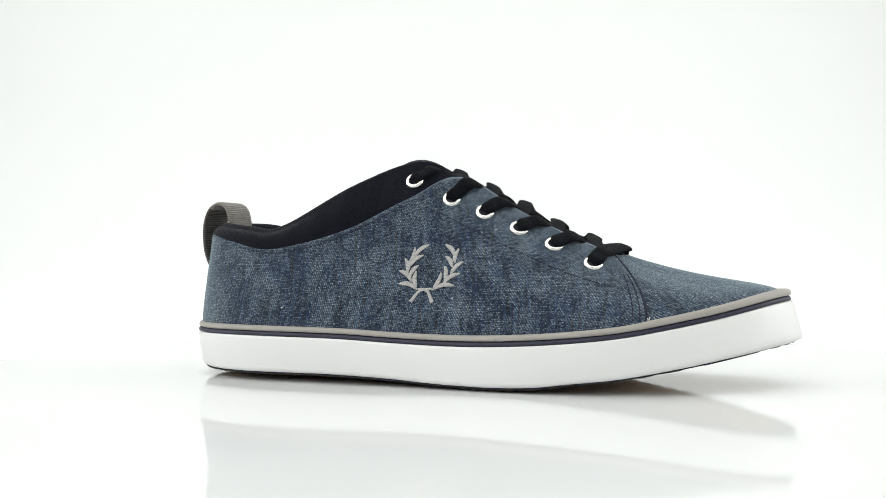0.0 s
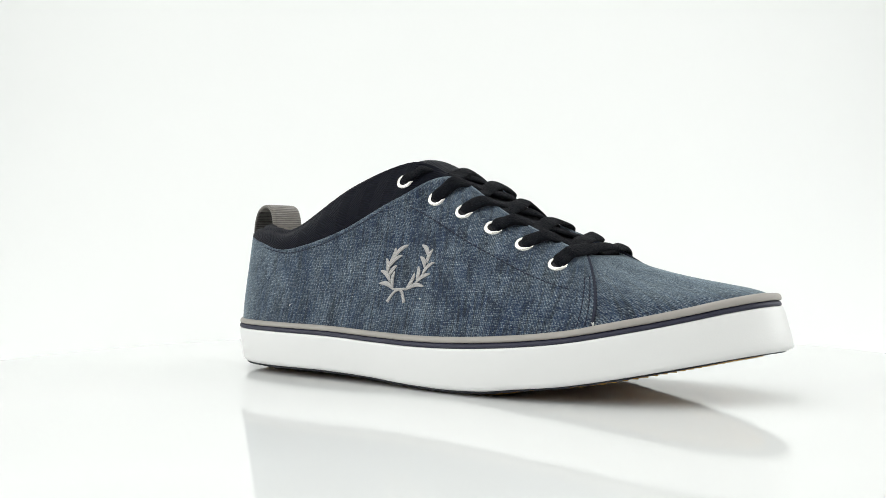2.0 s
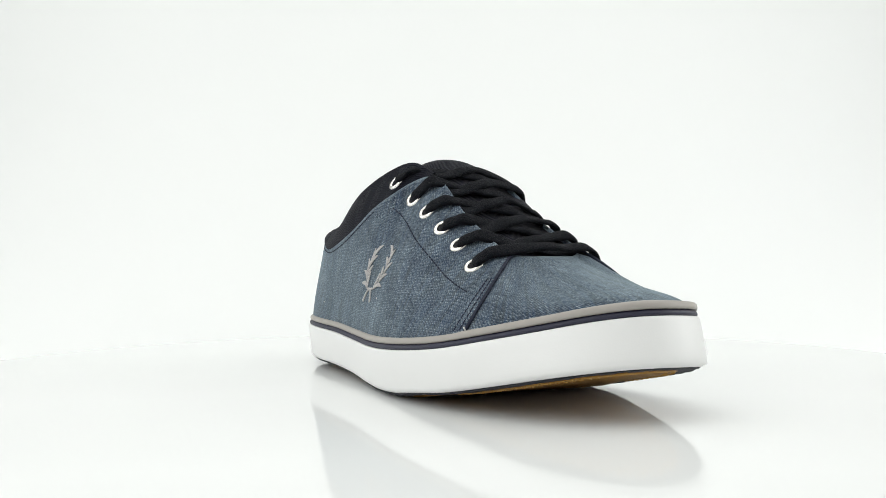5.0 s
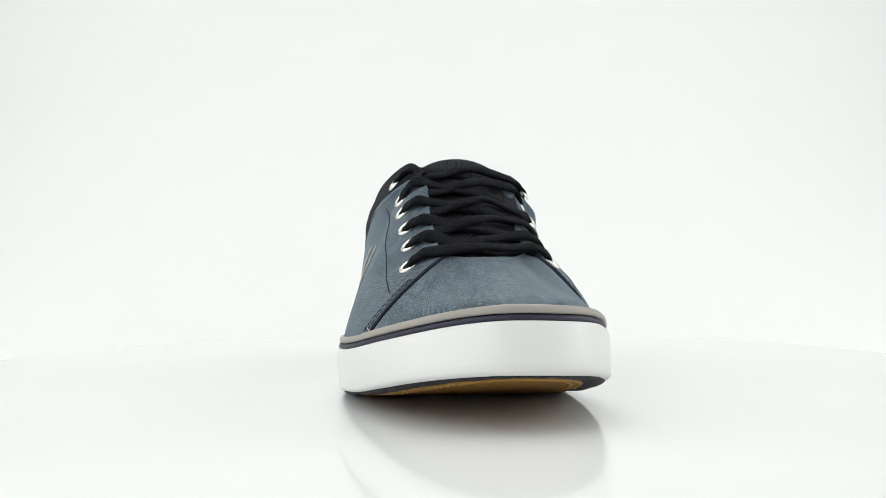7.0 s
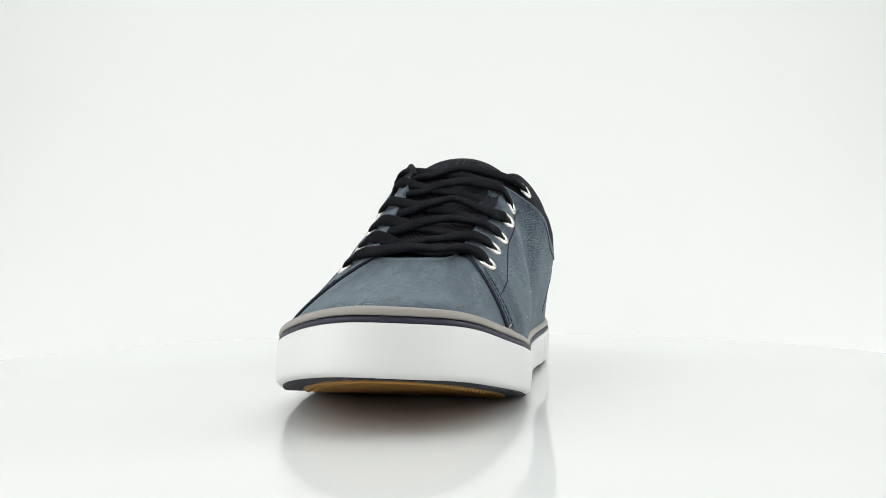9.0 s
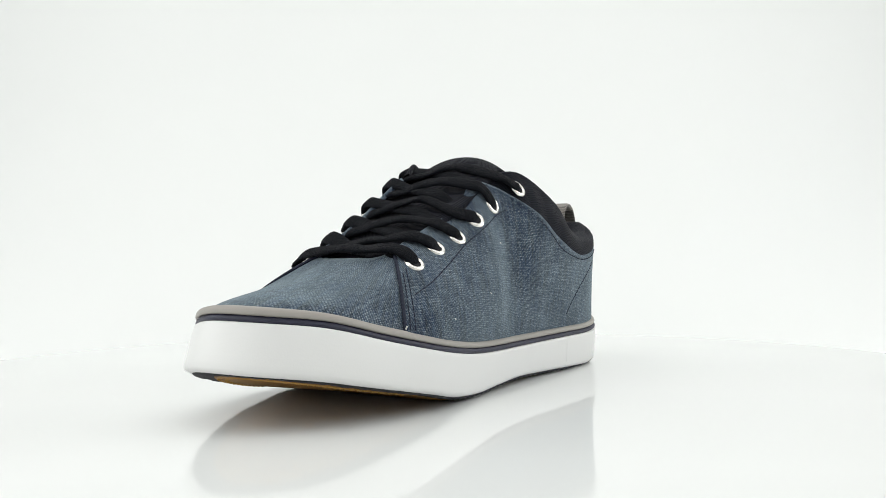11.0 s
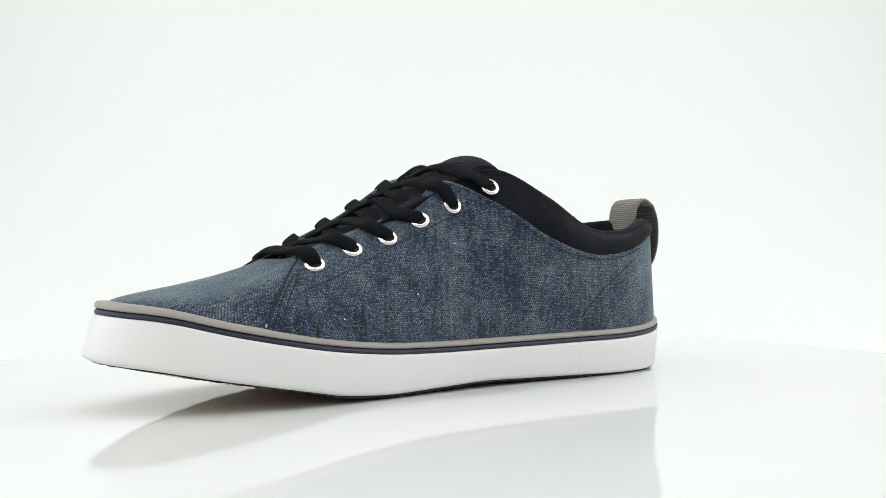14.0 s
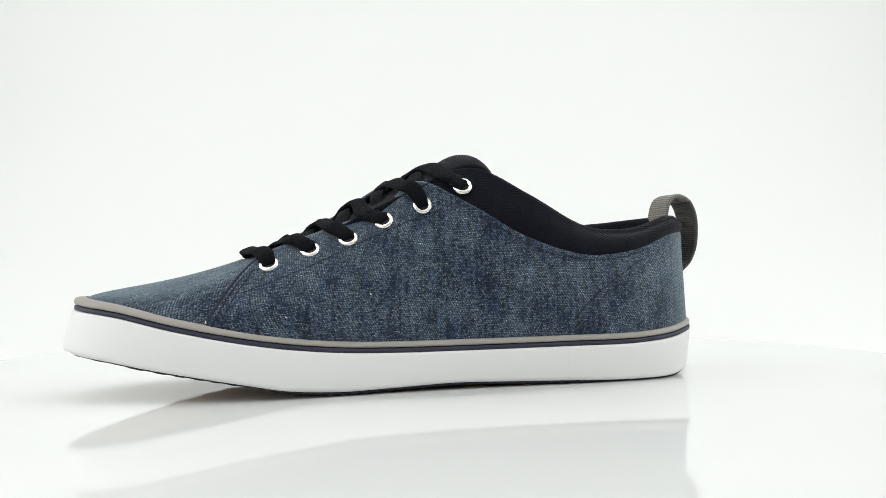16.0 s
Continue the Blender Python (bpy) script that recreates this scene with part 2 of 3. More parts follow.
def lathe(profile, steps=128):
    rows = [[(r * math.cos(2 * math.pi * k / steps), r * math.sin(2 * math.pi * k / steps), z) for k in range(steps)] for r, z in profile]
    return sheet(rows, close_u=True)


def turntable():
    top = new("turntable")
    top.location = PIVOT
    R = 0.285
    disc = lathe([(0.0005, 0.0), (0.1, 0.0), (0.2, 0.0), (R - 0.0015, 0.0), (R - 0.0006, 0.0), (R - 0.0002, -0.0001), (R, -0.0004), (R, -0.0008),
                  (R, -0.0014), (R, -0.0050), (R - 0.0005, -0.0058), (R - 0.002, -0.006), (R - 0.003, -0.006), (0.0005, -0.006)], 192)
    part("disc", disc, ACRYLIC, top, "glossy white acrylic disc", False)
    base = lathe([(0.0005, -0.0064), (0.118, -0.0064), (0.12, -0.008), (0.126, -0.050), (0.124, -0.0545), (0.0005, -0.0545)], 64)
    part("base", base, ACRYLIC, top, "low white drum")
    return tagged(top, "round glossy white turntable standing on white paper", "turntable")


table = turntable()

# ---------------------------------------------------------------- the shoe
AX, AY = 135.16, -7.35          # the turntable's axis in the shoe's own millimetres


def V(x, y, z):
    return Vector(((x - AX) / 1000, (y - AY) / 1000, z / 1000))


# edge of the sole seen from above, heel first, round the outer side to the toe and back
RIM = [(1, 2), (2, -11), (6, -24), (16, -35), (33, -43.8), (60, -48), (100, -48.6), (138, -50.2), (178, -53.6), (208, -52.6),
       (237, -47.5), (265, -35.5), (285, -21), (298, -5), (303, 8), (301, 21.5), (294, 32.5), (281, 42), (264, 48.5), (237, 53),
       (214, 52.3), (188, 49), (161, 45), (133, 42), (105, 40.5), (75, 40), (45, 38.2), (25, 32.5), (10.5, 20)]
# upper edge of the denim: collar line, eyelet flaps and throat
TOP = [(7, 1, 72.5), (8, -9, 72.5), (12, -19, 73), (20, -28, 72.5), (36, -35, 69), (62, -39.5, 65), (101, -40, 73), (133, -33, 88), (153, -14.5, 98.8), (187, -12.5, 79.2),
       (220, -11, 63.7), (226.5, -7, 61.5), (228.5, -2, 61), (229.5, 2, 61), (230, 6, 61), (229.5, 10, 61), (228.5, 15, 61), (226.5, 20, 61), (221, 24.5, 63), (205, 25.5, 69),
       (187, 26, 75.6), (168, 26, 82.5), (150, 26.5, 95.4), (128, 44.8, 82.5), (104, 47.2, 69), (75, 45.5, 60.5), (47, 41, 63), (26, 30.5, 70.5), (12, 15, 72.5)]
NS = len(RIM)
rim, top_edge = spline(RIM, True), spline(TOP, True)
BAND_OUT = graph((0, 28.2), (12, 27.8), (38, 27.7), (72, 27.4), (104, 26.9), (134, 25.7), (163, 25.2), (190, 25.9), (215, 27.5), (238, 30), (260, 34.1), (282, 39), (303, 44.5))
BAND_IN = graph((0, 28), (15, 26.7), (22, 25.6), (40, 23.9), (82, 23.2), (109, 23), (136, 23), (164, 23.3), (190, 24.4), (215, 27), (238, 30.8), (261, 35.6), (284, 41.3), (303, 44))
FOOT_OUT = graph((0, 5.5), (19, 4.7), (38, 4.5), (104, 4.4), (134, 3.4), (148, 2.6), (163, 2.2), (190, 2.3), (202, 3), (214, 4.5), (238, 7.2), (260, 11.3), (282, 16.2), (305, 21.6))
FOOT_IN = graph((0, 3), (15, 1.4), (40, 0.9), (82, 1.7), (109, 2.4), (136, 3.1), (164, 2.4), (190, 2), (203, 2.7), (215, 3.9), (227, 6.2), (238, 8.2), (250, 10.4), (273, 14.8), (284, 17.1), (305, 20.6))


def across(f_out, f_in, x, y):
    w = ease(y, -32, 38)
    return f_out(x) * (1 - w) + f_in(x) * w


def outward(u):
    d = rim(u + 0.05) - rim(u - 0.05)
    n = np.array([d[1], -d[0]])
    return n / np.hypot(*n)


def heights(u):
    x, y = rim(u)
    band = across(BAND_OUT, BAND_IN, x, y)
    return band - 0.2, band - 2.9, band - 5.3, across(FOOT_OUT, FOOT_IN, x, y)


US = [NS * i / 232 for i in range(232)]


def ring_at(offset, height):
    """A loop round the sole: offset from the rim and height, both functions of the parameter."""
    out = []
    for u in US:
        p = rim(u) + outward(u) * offset(u)
        out.append(V(p[0], p[1], height(u)))
    return out


def bulge(u, f):
    """How far the white sidewall stands out at the height fraction f (0 bottom, 1 top)."""
    x, y = rim(u)
    toe = ease(x, 236, 300) * (1.0 - 0.35 * ease(y, 15, 50))
    heel = 1 - ease(x, 10, 60)
    swell = float(np.interp(f, [0, 0.07, 0.15, 0.3, 0.5, 0.75, 1], [2.6, 3.6, 3.9, 3.4, 2.4, 1.2, 0.0]))
    tuck = 1.2 * (1 - heel) * (1 - f) ** 3 + 2.2 * heel * (1 - f) ** 1.3
    return 0.4 - 0.7 * heel + swell * toe - tuck * (1 - toe)


def sidewall():
    rows = []
    for off, f, dz in ((-6.0, 1, -0.3), (-1.6, 1, 0.0), (-0.5, 1, 0.0), (0.0, 1, -0.35), (0.15, 1, -1.0)):
        rows.append(ring_at(lambda u: bulge(u, 1) + off, lambda u: heights(u)[2] + dz))
    for f in (0.85, 0.7, 0.55, 0.4, 0.25, 0.14, 0.07):
        rows.append(ring_at(lambda u: bulge(u, f) + 0.15, lambda u: heights(u)[3] * (1 - f) + heights(u)[2] * f))
    for off, dz in ((-0.3, 0.6), (-0.9, 0.15), (-1.8, 0.0), (-9.0, 0.0)):
        rows.append(ring_at(lambda u: bulge(u, 0.0) + off, lambda u: heights(u)[3] + dz))
    return sheet(rows, close_u=True)


def band(z_top, z_bottom, proud, toe_step=0.0):
    rows = []
    for off, f in ((-5.0, 1.0), (-1.9, 1.0), (-0.9, 0.93), (-0.25, 0.72), (0.05, 0.4), (-0.1, 0.1), (-0.9, 0.0), (-5.0, 0.0)):
        rows.append(ring_at(lambda u: off + proud + toe_step * ease(rim(u)[0], 246.0, 247.4),
                            lambda u: heights(u)[z_top] * f + heights(u)[z_bottom] * (1 - f) + (toe_step * 1.2 * ease(rim(u)[0], 246.0, 247.4) if f > 0.6 else 0)))
    return sheet(rows, close_u=True)


def sole_bottom(inset, z_of, extra=6, us=US):
    """A closed plate under the sole between z_of(x, y, 1) and z_of(x, y, 0)."""
    rows = []
    def loop(k, lift):
        out = []
        for u in us:
            p = rim(u) + outward(u) * (bulge(u, 0) - inset)
            c = np.array([min(max(p[0], 35), 270), -1.0 + 6 * ease(p[0], 100, 260)])
            p = p + (c - p) * k
            out.append(V(p[0], p[1], z_of(p[0], p[1], lift)))
        return out
    rows.append(loop(0.999, 1))
    rows.append(loop(0.06, 1))
    rows.append(loop(0.0, 1))
    rows.append(loop(0.0, 0.4))
    rows.append(loop(0.015, 0))
    for k in np.linspace(0.1, 0.999, extra):
        rows.append(loop(k, 0))
    return sheet(rows, close_u=True)


def under(x, y, lift):
    z = across(FOOT_OUT, FOOT_IN, x, y)
    teeth = 0.25 * ease(math.sin(2 * math.pi * (0.75 * x + abs(y - 5)) / 4.6), -0.3, 0.3)
    low = max(z - 0.5 - 0.45 * (1 - ease(x, 205, 230)) - teeth, 0.3)
    return low + (z + 0.3 - low) * lift


def gum(x, y, lift):
    z = across(FOOT_OUT, FOOT_IN, x, y)
    low = max(z - 0.95 - 1.3 * (1 - ease(x, 200, 228)), 0.0)
    return low + (z - 0.4 - low) * lift


def wall_shape(u):
    """Handles of the upper's side curve: rise and lean at the foot, reach and drop at the top."""
    u = u % NS
    toe = ease(u, 10.2, 12.6) * (1 - ease(u, 16.4, 18.6))
    eye = ease(u, 6.8, 8.6) * (1 - ease(u, 21.9, 23.2)) * (1 - toe)
    side = 1 - toe - eye
    inner = ease(u, 18.6, 19.6)
    far = ease(u, 19.4, 22.0)

    def blend(outer, near, back):
        return outer * (1 - inner) + inner * (near + (back - near) * far)
    return (0.19 * side + blend(0.334, 0.275, 0.365) * eye + 0.36 * toe, blend(0.148, -0.22, -0.56) * eye + 0.10 * toe,
            0.415 * side + blend(0.307, 0.394, 0.504) * eye + 0.55 * toe, 0.40 * side + blend(0.174, 0.247, 0.112) * eye + 0.74 * toe)


def upper_at(u, v, lift=0.0):
    """The upper's surface in millimetres."""
    b = rim(u) + outward(u) * -2.2
    b = np.array([b[0], b[1], heights(u)[0] - 1.2])
    t = top_edge(u)
    rise, lean, reach, drop = wall_shape(u)
    p1 = b + np.array([(t[0] - b[0]) * lean, (t[1] - b[1]) * lean, (t[2] - b[2]) * rise])
    p2 = t + np.array([(b[0] - t[0]) * reach, (b[1] - t[1]) * reach, (b[2] - t[2]) * drop])
    p = (1 - v) ** 3 * b + 3 * v * (1 - v) ** 2 * p1 + 3 * v * v * (1 - v) * p2 + v ** 3 * t
    return p


def upper_normal(u, v):
    e = 0.02
    du = upper_at(u + e, v) - upper_at(u - e, v)
    dv = upper_at(u, min(v + e, 1)) - upper_at(u, max(v - e, 0))
    n = np.cross(du, dv)
    return n / (np.linalg.norm(n) + 1e-9)


def edge_out(v):
    """Front edge of the outer quarter, a parameter at each height; the flap reaches forward at the top."""
    return 10.38 + 0.40 * v * (1 - v) + 0.20 * v * v


def edge_in(v):
    return 18.62 - 0.42 * v * v


def cloth(u_from, u_to, nu, nv, lift, edge, v_to=1.0):
    """A cloth panel on the upper between two parameters (each a function of v), lifted, with turned edges."""
    rows, uvs = [], []
    vs = [v_to * j / (nv - 1) for j in range(nv)]
    for j, v in enumerate(vs):
        row = []
        for i in range(nu):
            u = u_from(v) + (u_to(v) - u_from(v)) * i / (nu - 1)
            p = upper_at(u, v) + upper_normal(u, v) * lift
            row.append(p)
        rows.append(row)
    rows = np.array(rows)
    # turned edges
    ins = []
    for j in (nv - 1,):
        u = [u_from(v_to) + (u_to(v_to) - u_from(v_to)) * i / (nu - 1) for i in range(nu)]
        ins = np.array([rows[j][i] - upper_normal(u[i], v_to) * edge for i in range(nu)])
    rows = np.concatenate([rows, ins[None]])
    left = np.array([rows[j][0] - upper_normal(u_from(min(j / (nv - 1), 1) * v_to), min(j / (nv - 1), 1) * v_to) * edge for j in range(nv + 1)])
    right = np.array([rows[j][-1] - upper_normal(u_to(min(j / (nv - 1), 1) * v_to), min(j / (nv - 1), 1) * v_to) * edge for j in range(nv + 1)])
    rows = np.concatenate([left[:, None], rows, right[:, None]], axis=1)
    run = np.concatenate([[0], np.cumsum(np.linalg.norm(np.diff(rows[nv // 3], axis=0), axis=1))])
    climb = np.zeros(nu + 2)
    for j in range(nv + 1):
        if j:
            climb = climb + np.linalg.norm(rows[j] - rows[j - 1], axis=1)
        uvs.append([(run[i], climb[i]) for i in range(nu + 2)])
    return sheet([[V(*p) for p in r] for r in rows], uvs=uvs)


GU = [NS * i / 290 for i in range(-60, 320)]
GV = [j / 30 for j in range(31)]
GRID = np.array([[upper_at(u, v) for v in GV] for u in GU])


def on_upper(u_guess, x=None, z=None, y=None, lift=1.0):
    """The point of the upper nearest to given coordinates, and its normal."""
    want = np.array([w if w is not None else 0.0 for w in (x, y, z)])
    use = np.array([1.0 if w is not None else 0.0 for w in (x, y, z)])
    d = (((GRID - want) * use) ** 2).sum(2) + (np.abs(np.array(GU) - u_guess) > 3.0)[:, None] * 1e6
    i, j = np.unravel_index(int(d.argmin()), d.shape)
    u, v = GU[i], GV[j]
    for _ in range(3):
        e = 0.01
        p = upper_at(u, v)
        ju = (upper_at(u + e, v) - p) / e * use
        w = e if v < 0.5 else -e
        jv = (upper_at(u, v + w) - p) / w * use
        J = np.stack([ju, jv], 1)
        step = np.linalg.lstsq(J, (want - p) * use, rcond=None)[0]
        u += float(np.clip(step[0], -0.2, 0.2))
        v = float(np.clip(v + np.clip(step[1], -0.06, 0.06), 0, 1))
    return upper_at(u, v) + upper_normal(u, v) * lift, upper_normal(u, v)


COLLAR = [(150, -13, 101), (133, -20, 107), (104, -33, 95.6), (64, -34.5, 76.6), (42, -30, 77), (27, -24, 78.5), (18, -16, 79.5), (13, -8, 80), (12, 1, 80),
          (14, 12, 80), (25, 24.5, 79), (48, 34.5, 73), (73, 38.5, 74.5), (100, 41.5, 88.3), (124, 34.2, 101), (143, 24.5, 98)]
COLLAR_U = [8.0, 7.0, 6.0, 5.0, 4.0, 3.0, 2.0, 1.0, 0.0, -1.0, -2.0, -3.0, -4.0, -5.0, -6.0, -6.9]


def collar():
    topline, us = spline(COLLAR), spline([(u,) for u in COLLAR_U])
    rows_t = []
    n = 110
    for i in range(n):
        k = (len(COLLAR) - 1) * i / (n - 1)
        t = topline(k)
        u = us(k)[0]
        base = upper_at(u, 0.97) - upper_normal(u, 0.97) * 0.6
        d = topline(min(k + 0.05, 15)) - topline(max(k - 0.05, 0))
        out = np.array([-d[1], d[0], 0])
        out = out / np.linalg.norm(out)
        if out @ np.array([t[0] - 85, t[1] - 2, 0]) < 0 and t[0] < 60:
            out = -out
        if (out[1] > 0) != (t[1] > 0) and t[0] >= 60:
            out = -out
        end = ease(k, 0.8, 2.4) * (1 - ease(k, 12.6, 14.2))
        col = []
        pad = 0.6 + 3.2 * end
        for f in (0.0, 0.2, 0.4, 0.6, 0.8):
            col.append(base + (t - base) * f + out * pad * math.sin(math.pi * min(f * 1.05, 1)) * 0.8)
        r = 1.2 + 2.3 * end
        for a in (10, 40, 70, 100, 130, 165):
            c, s = math.cos(radians(a)), math.sin(radians(a))
            col.append(t + out * (r * c - r * 0.4) + np.array([0, 0, r * s - r]))
        for dz in (8, 18, 34):
            col.append(t - out * (r * 1.5 + dz * 0.12 * end) - np.array([0, 0, dz * (0.35 + 0.65 * end)]))
        rows_t.append(col)
    rows = [[V(*rows_t[i][j]) for i in range(n)] for j in range(len(rows_t[0]))]
    return sheet(rows)


def tongue():
    line = spline([(236, 5, 53), (222, 5, 59), (205, 5.5, 67), (187, 6, 76.5), (168, 6, 87), (150, 5, 97), (138, 4.5, 104.6), (128, 4.5, 109.6), (118.5, 5, 108.8), (112, 5.5, 102), (112, 5.5, 90)])
    half = spline([(15,), (17,), (20,), (22,), (24,), (25,), (24,), (21,), (20,), (20,), (19,)])
    rows = []
    for j in range(64):
        k = 10 * j / 63
        c = line(k)
        w = half(k)[0]
        row = []
        for i in range(25):
            s = -1 + 2 * i / 24
            row.append(V(c[0], c[1] + s * w, c[2] - (abs(s) ** 2.2) * (2.5 + 4.5 * ease(k, 3, 7))))
        rows.append(row)
    bm = sheet(rows)
    bmesh.ops.recalc_face_normals(bm, faces=bm.faces)
    bmesh.ops.solidify(bm, geom=bm.faces[:], thickness=0.003)
    return bm


EYELETS_OUT = [(133.5, -25.4, 96.7), (152, -24.4, 88.2), (168.5, -23.8, 80), (185, -23, 73), (201.7, -22.4, 65.4), (220.3, -23.9, 56.6)]
EYELETS_IN = [(132, 38.0, 91.9), (150, 35, 84.2), (168, 35.2, 75.4), (184.2, 35, 69.2), (201.2, 34.6, 63.7), (219.4, 35.6, 57.7)]


def eyelet_mesh():
    rows = []
    for k in range(28):
        a = 2 * math.pi * k / 28
        rows.append([(r * math.cos(a) / 1000, r * math.sin(a) / 1000, z / 1000) for r, z in ((2.55, -1.2), (2.5, 0.2), (2.8, 0.75), (3.4, 0.95), (4.1, 0.75), (4.5, 0.2), (4.5, -0.2))])
    return mesh_of("eyelet", sheet(rows, close_v=True), STEEL)


def lace_path(points, steps=14):
    curve = spline(points)
    n = (len(points) - 1) * steps
    return [curve((len(points) - 1) * i / n) for i in range(n + 1)]


def strand(points, normals, wide=7.6, thick=2.3):
    pts = lace_path(points)
    nrm = lace_path(normals)
    seed = sum(map(float, points[1]))
    rnd = random.Random(round(seed * 100))
    a, b = rnd.uniform(0, 6), rnd.uniform(0, 6)
    n = len(pts)
    ws = [wide * (0.93 + 0.07 * math.sin(a + i * 0.21) - (0.28 if i < n * 0.12 else 0.0) * (1 - i / (n * 0.12))) / 1000 for i in range(n)]
    ts = [thick * (1 + 0.12 * math.sin(b + i * 0.33) + (0.5 if i < n * 0.12 else 0.0) * (1 - i / (n * 0.12))) / 1000 for i in range(n)]
    nrm = [v + np.array([0.12 * math.sin(a + i * 0.09), 0, 0]) for i, v in enumerate(nrm)]
    return tube([V(*p) for p in pts], [tuple(v) for v in nrm], ws, ts, 16, 0.8)


def lateral_lines(shoe, name, marks, side_u, mat, length=2.3, gap=0.6, thick=0.55, label=""):
    """A run of stitches through marks (x, z) on one side of the upper."""
    curve = spline(marks)
    samples = [curve((len(marks) - 1) * i / 60) for i in range(61)]
    sx = [on_upper(side_u(m[0]), x=m[0], z=m[1], lift=0.25) for m in samples[::3]]
    pts = np.array([p for p, _ in sx])
    nrm = np.array([n for _, n in sx])
    run = np.concatenate([[0], np.cumsum(np.linalg.norm(np.diff(pts, axis=0), axis=1))])
    joined = bmesh.new()
    s = 0.0
    while s + length < run[-1]:
        seg, nn = [], []
        for f in (0, 0.25, 0.5, 0.75, 1):
            d = s + length * f
            p = np.array([np.interp(d, run, pts[:, i]) for i in range(3)])
            n = np.array([np.interp(d, run, nrm[:, i]) for i in range(3)])
            seg.append(V(*(p + n * (0.22 * math.sin(math.pi * f) - 0.12))))
            nn.append(tuple(n))
        one = tube(seg, nn, thick / 1000, thick * 0.7 / 1000, 6)
        tmp = bpy.data.meshes.new("stitch")
        one.to_mesh(tmp)
        one.free()
        joined.from_mesh(tmp)
        bpy.data.meshes.remove(tmp)
        s += length + gap
    ob = part(name, joined, mat, shoe, label)
    tagged(ob, kind="stuff")
    return ob


def leaf(base, tip, wide, side):
    """An embroidered leaf laid on the upper from base to tip (x, z)."""
    (x0, z0), (x1, z1) = base, tip
    pts, nrm, ws, ts = [], [], [], []
    for i in range(9):
        f = i / 8
        sag = math.sin(math.pi * f) * 0.13 * side
        x = x0 + (x1 - x0) * f + (z1 - z0) * sag
        z = z0 + (z1 - z0) * f - (x1 - x0) * sag
        p, n = on_upper(7.5, x=x, z=z, lift=0.4)
        pts.append(V(*p))
        nrm.append(tuple(n))
        w = max(math.sin(math.pi * min(0.06 + f * 0.9, 1)) ** 0.7, 0.15)
        ws.append(wide * w / 1000)
        ts.append(0.65 * (0.3 + 0.7 * w) / 1000)
    return tube(pts, nrm, ws, ts, 8)


def wreath(shoe):
    badge = new("wreath_emblem")
    badge.parent = shoe
    tagged(badge, "embroidered silver-grey laurel wreath")
    def at(cx, cy):
        return 128.3 + 0.093 * cx, 69.6 - 0.0867 * cy
    left = [((120, 108), (188, 45)), ((93, 142), (115, 58)), ((98, 162), (165, 100)), ((88, 197), (70, 116)), ((106, 217), (146, 154)),
            ((118, 242), (45, 182)), ((146, 270), (138, 184)), ((150, 282), (48, 252))]
    right = [((326, 106), (270, 45)), ((335, 142), (345, 68)), ((325, 166), (280, 108)), ((322, 204), (378, 138)), ((292, 232), (284, 160)),
             ((288, 252), (373, 200)), ((238, 272), (270, 193)), ((240, 282), (350, 264))]
    for run, side in ((left, 1), (right, -1)):
        for k, (a, b) in enumerate(run):
            part("leaf", leaf(at(*a), at(*b), 2.25, side * (1 if k % 2 else -1)), THREAD, badge)
    for a, m, b in (((150, 280), (205, 288), (240, 350)), ((245, 280), (170, 288), (122, 348))):
        mid = spline([at(*a), at(*m), at(*b)])
        pts, nrm = [], []
        for i in range(11):
            x, z = mid(2 * i / 10)
            p, n = on_upper(7.5, x=x, z=z, lift=0.35)
            pts.append(V(*p))
            nrm.append(tuple(n))
        part("stem", tube(pts, nrm, [(0.9 + 0.11 * i) / 1000 for i in range(11)], 0.0008, 8), THREAD, badge)


def tread(panel):
    """Pale moulded lugs round the front edge of the gum panel, where the toe lifts off."""
    bm = bmesh.new()
    bmesh.ops.create_cube(bm, size=1.0, matrix=Matrix.Diagonal((0.0028, 0.0012, 0.0010, 1)))
    mesh = mesh_of("lug", bm, LUG_RUBBER, False)
    u = 10.0
    while u < 19.0:
        edge, out = rim(u), outward(u)
        for inset in (11.0, 14.0):
            p = edge + out * (bulge(u, 0) - inset)
            if p[0] > 226:
                ob = new("lug", mesh)
                ob.parent = panel
                ob.matrix_local = Matrix.Translation(V(p[0], p[1], gum(p[0], p[1], 0) + 0.3)) @ Matrix.Rotation(math.atan2(out[0], -out[1]), 4, "Z")
        u += 0.16


def heel_tab(shoe):
    line = [(x + 2.7, -0.3, z) for x, z in ((6.0, 52), (1.0, 57), (-2.2, 66), (-2.5, 78), (0.5, 86.5), (5.5, 90), (9.5, 89.5), (12.3, 86.5), (13.8, 81), (14.5, 74))]
    pts = lace_path(line, 8)
    nrm = []
    for i in range(len(pts)):
        d = pts[min(i + 1, len(pts) - 1)] - pts[max(i - 1, 0)]
        nrm.append((-d[2], 0, d[0]))
    fold = 34
    tab = part("pull_tab", tube([V(*p) for p in pts[:fold + 1]], nrm[:fold + 1], 0.021, 0.0021, 16, 0.35), DARK_TAPE, shoe, "charcoal back of the webbing pull loop")
    part("inner_fold", tube([V(*p) for p in pts[fold:]], nrm[fold:], 0.021, 0.0021, 16, 0.35), TAPE, tab, "light grey ribbed front of the loop")


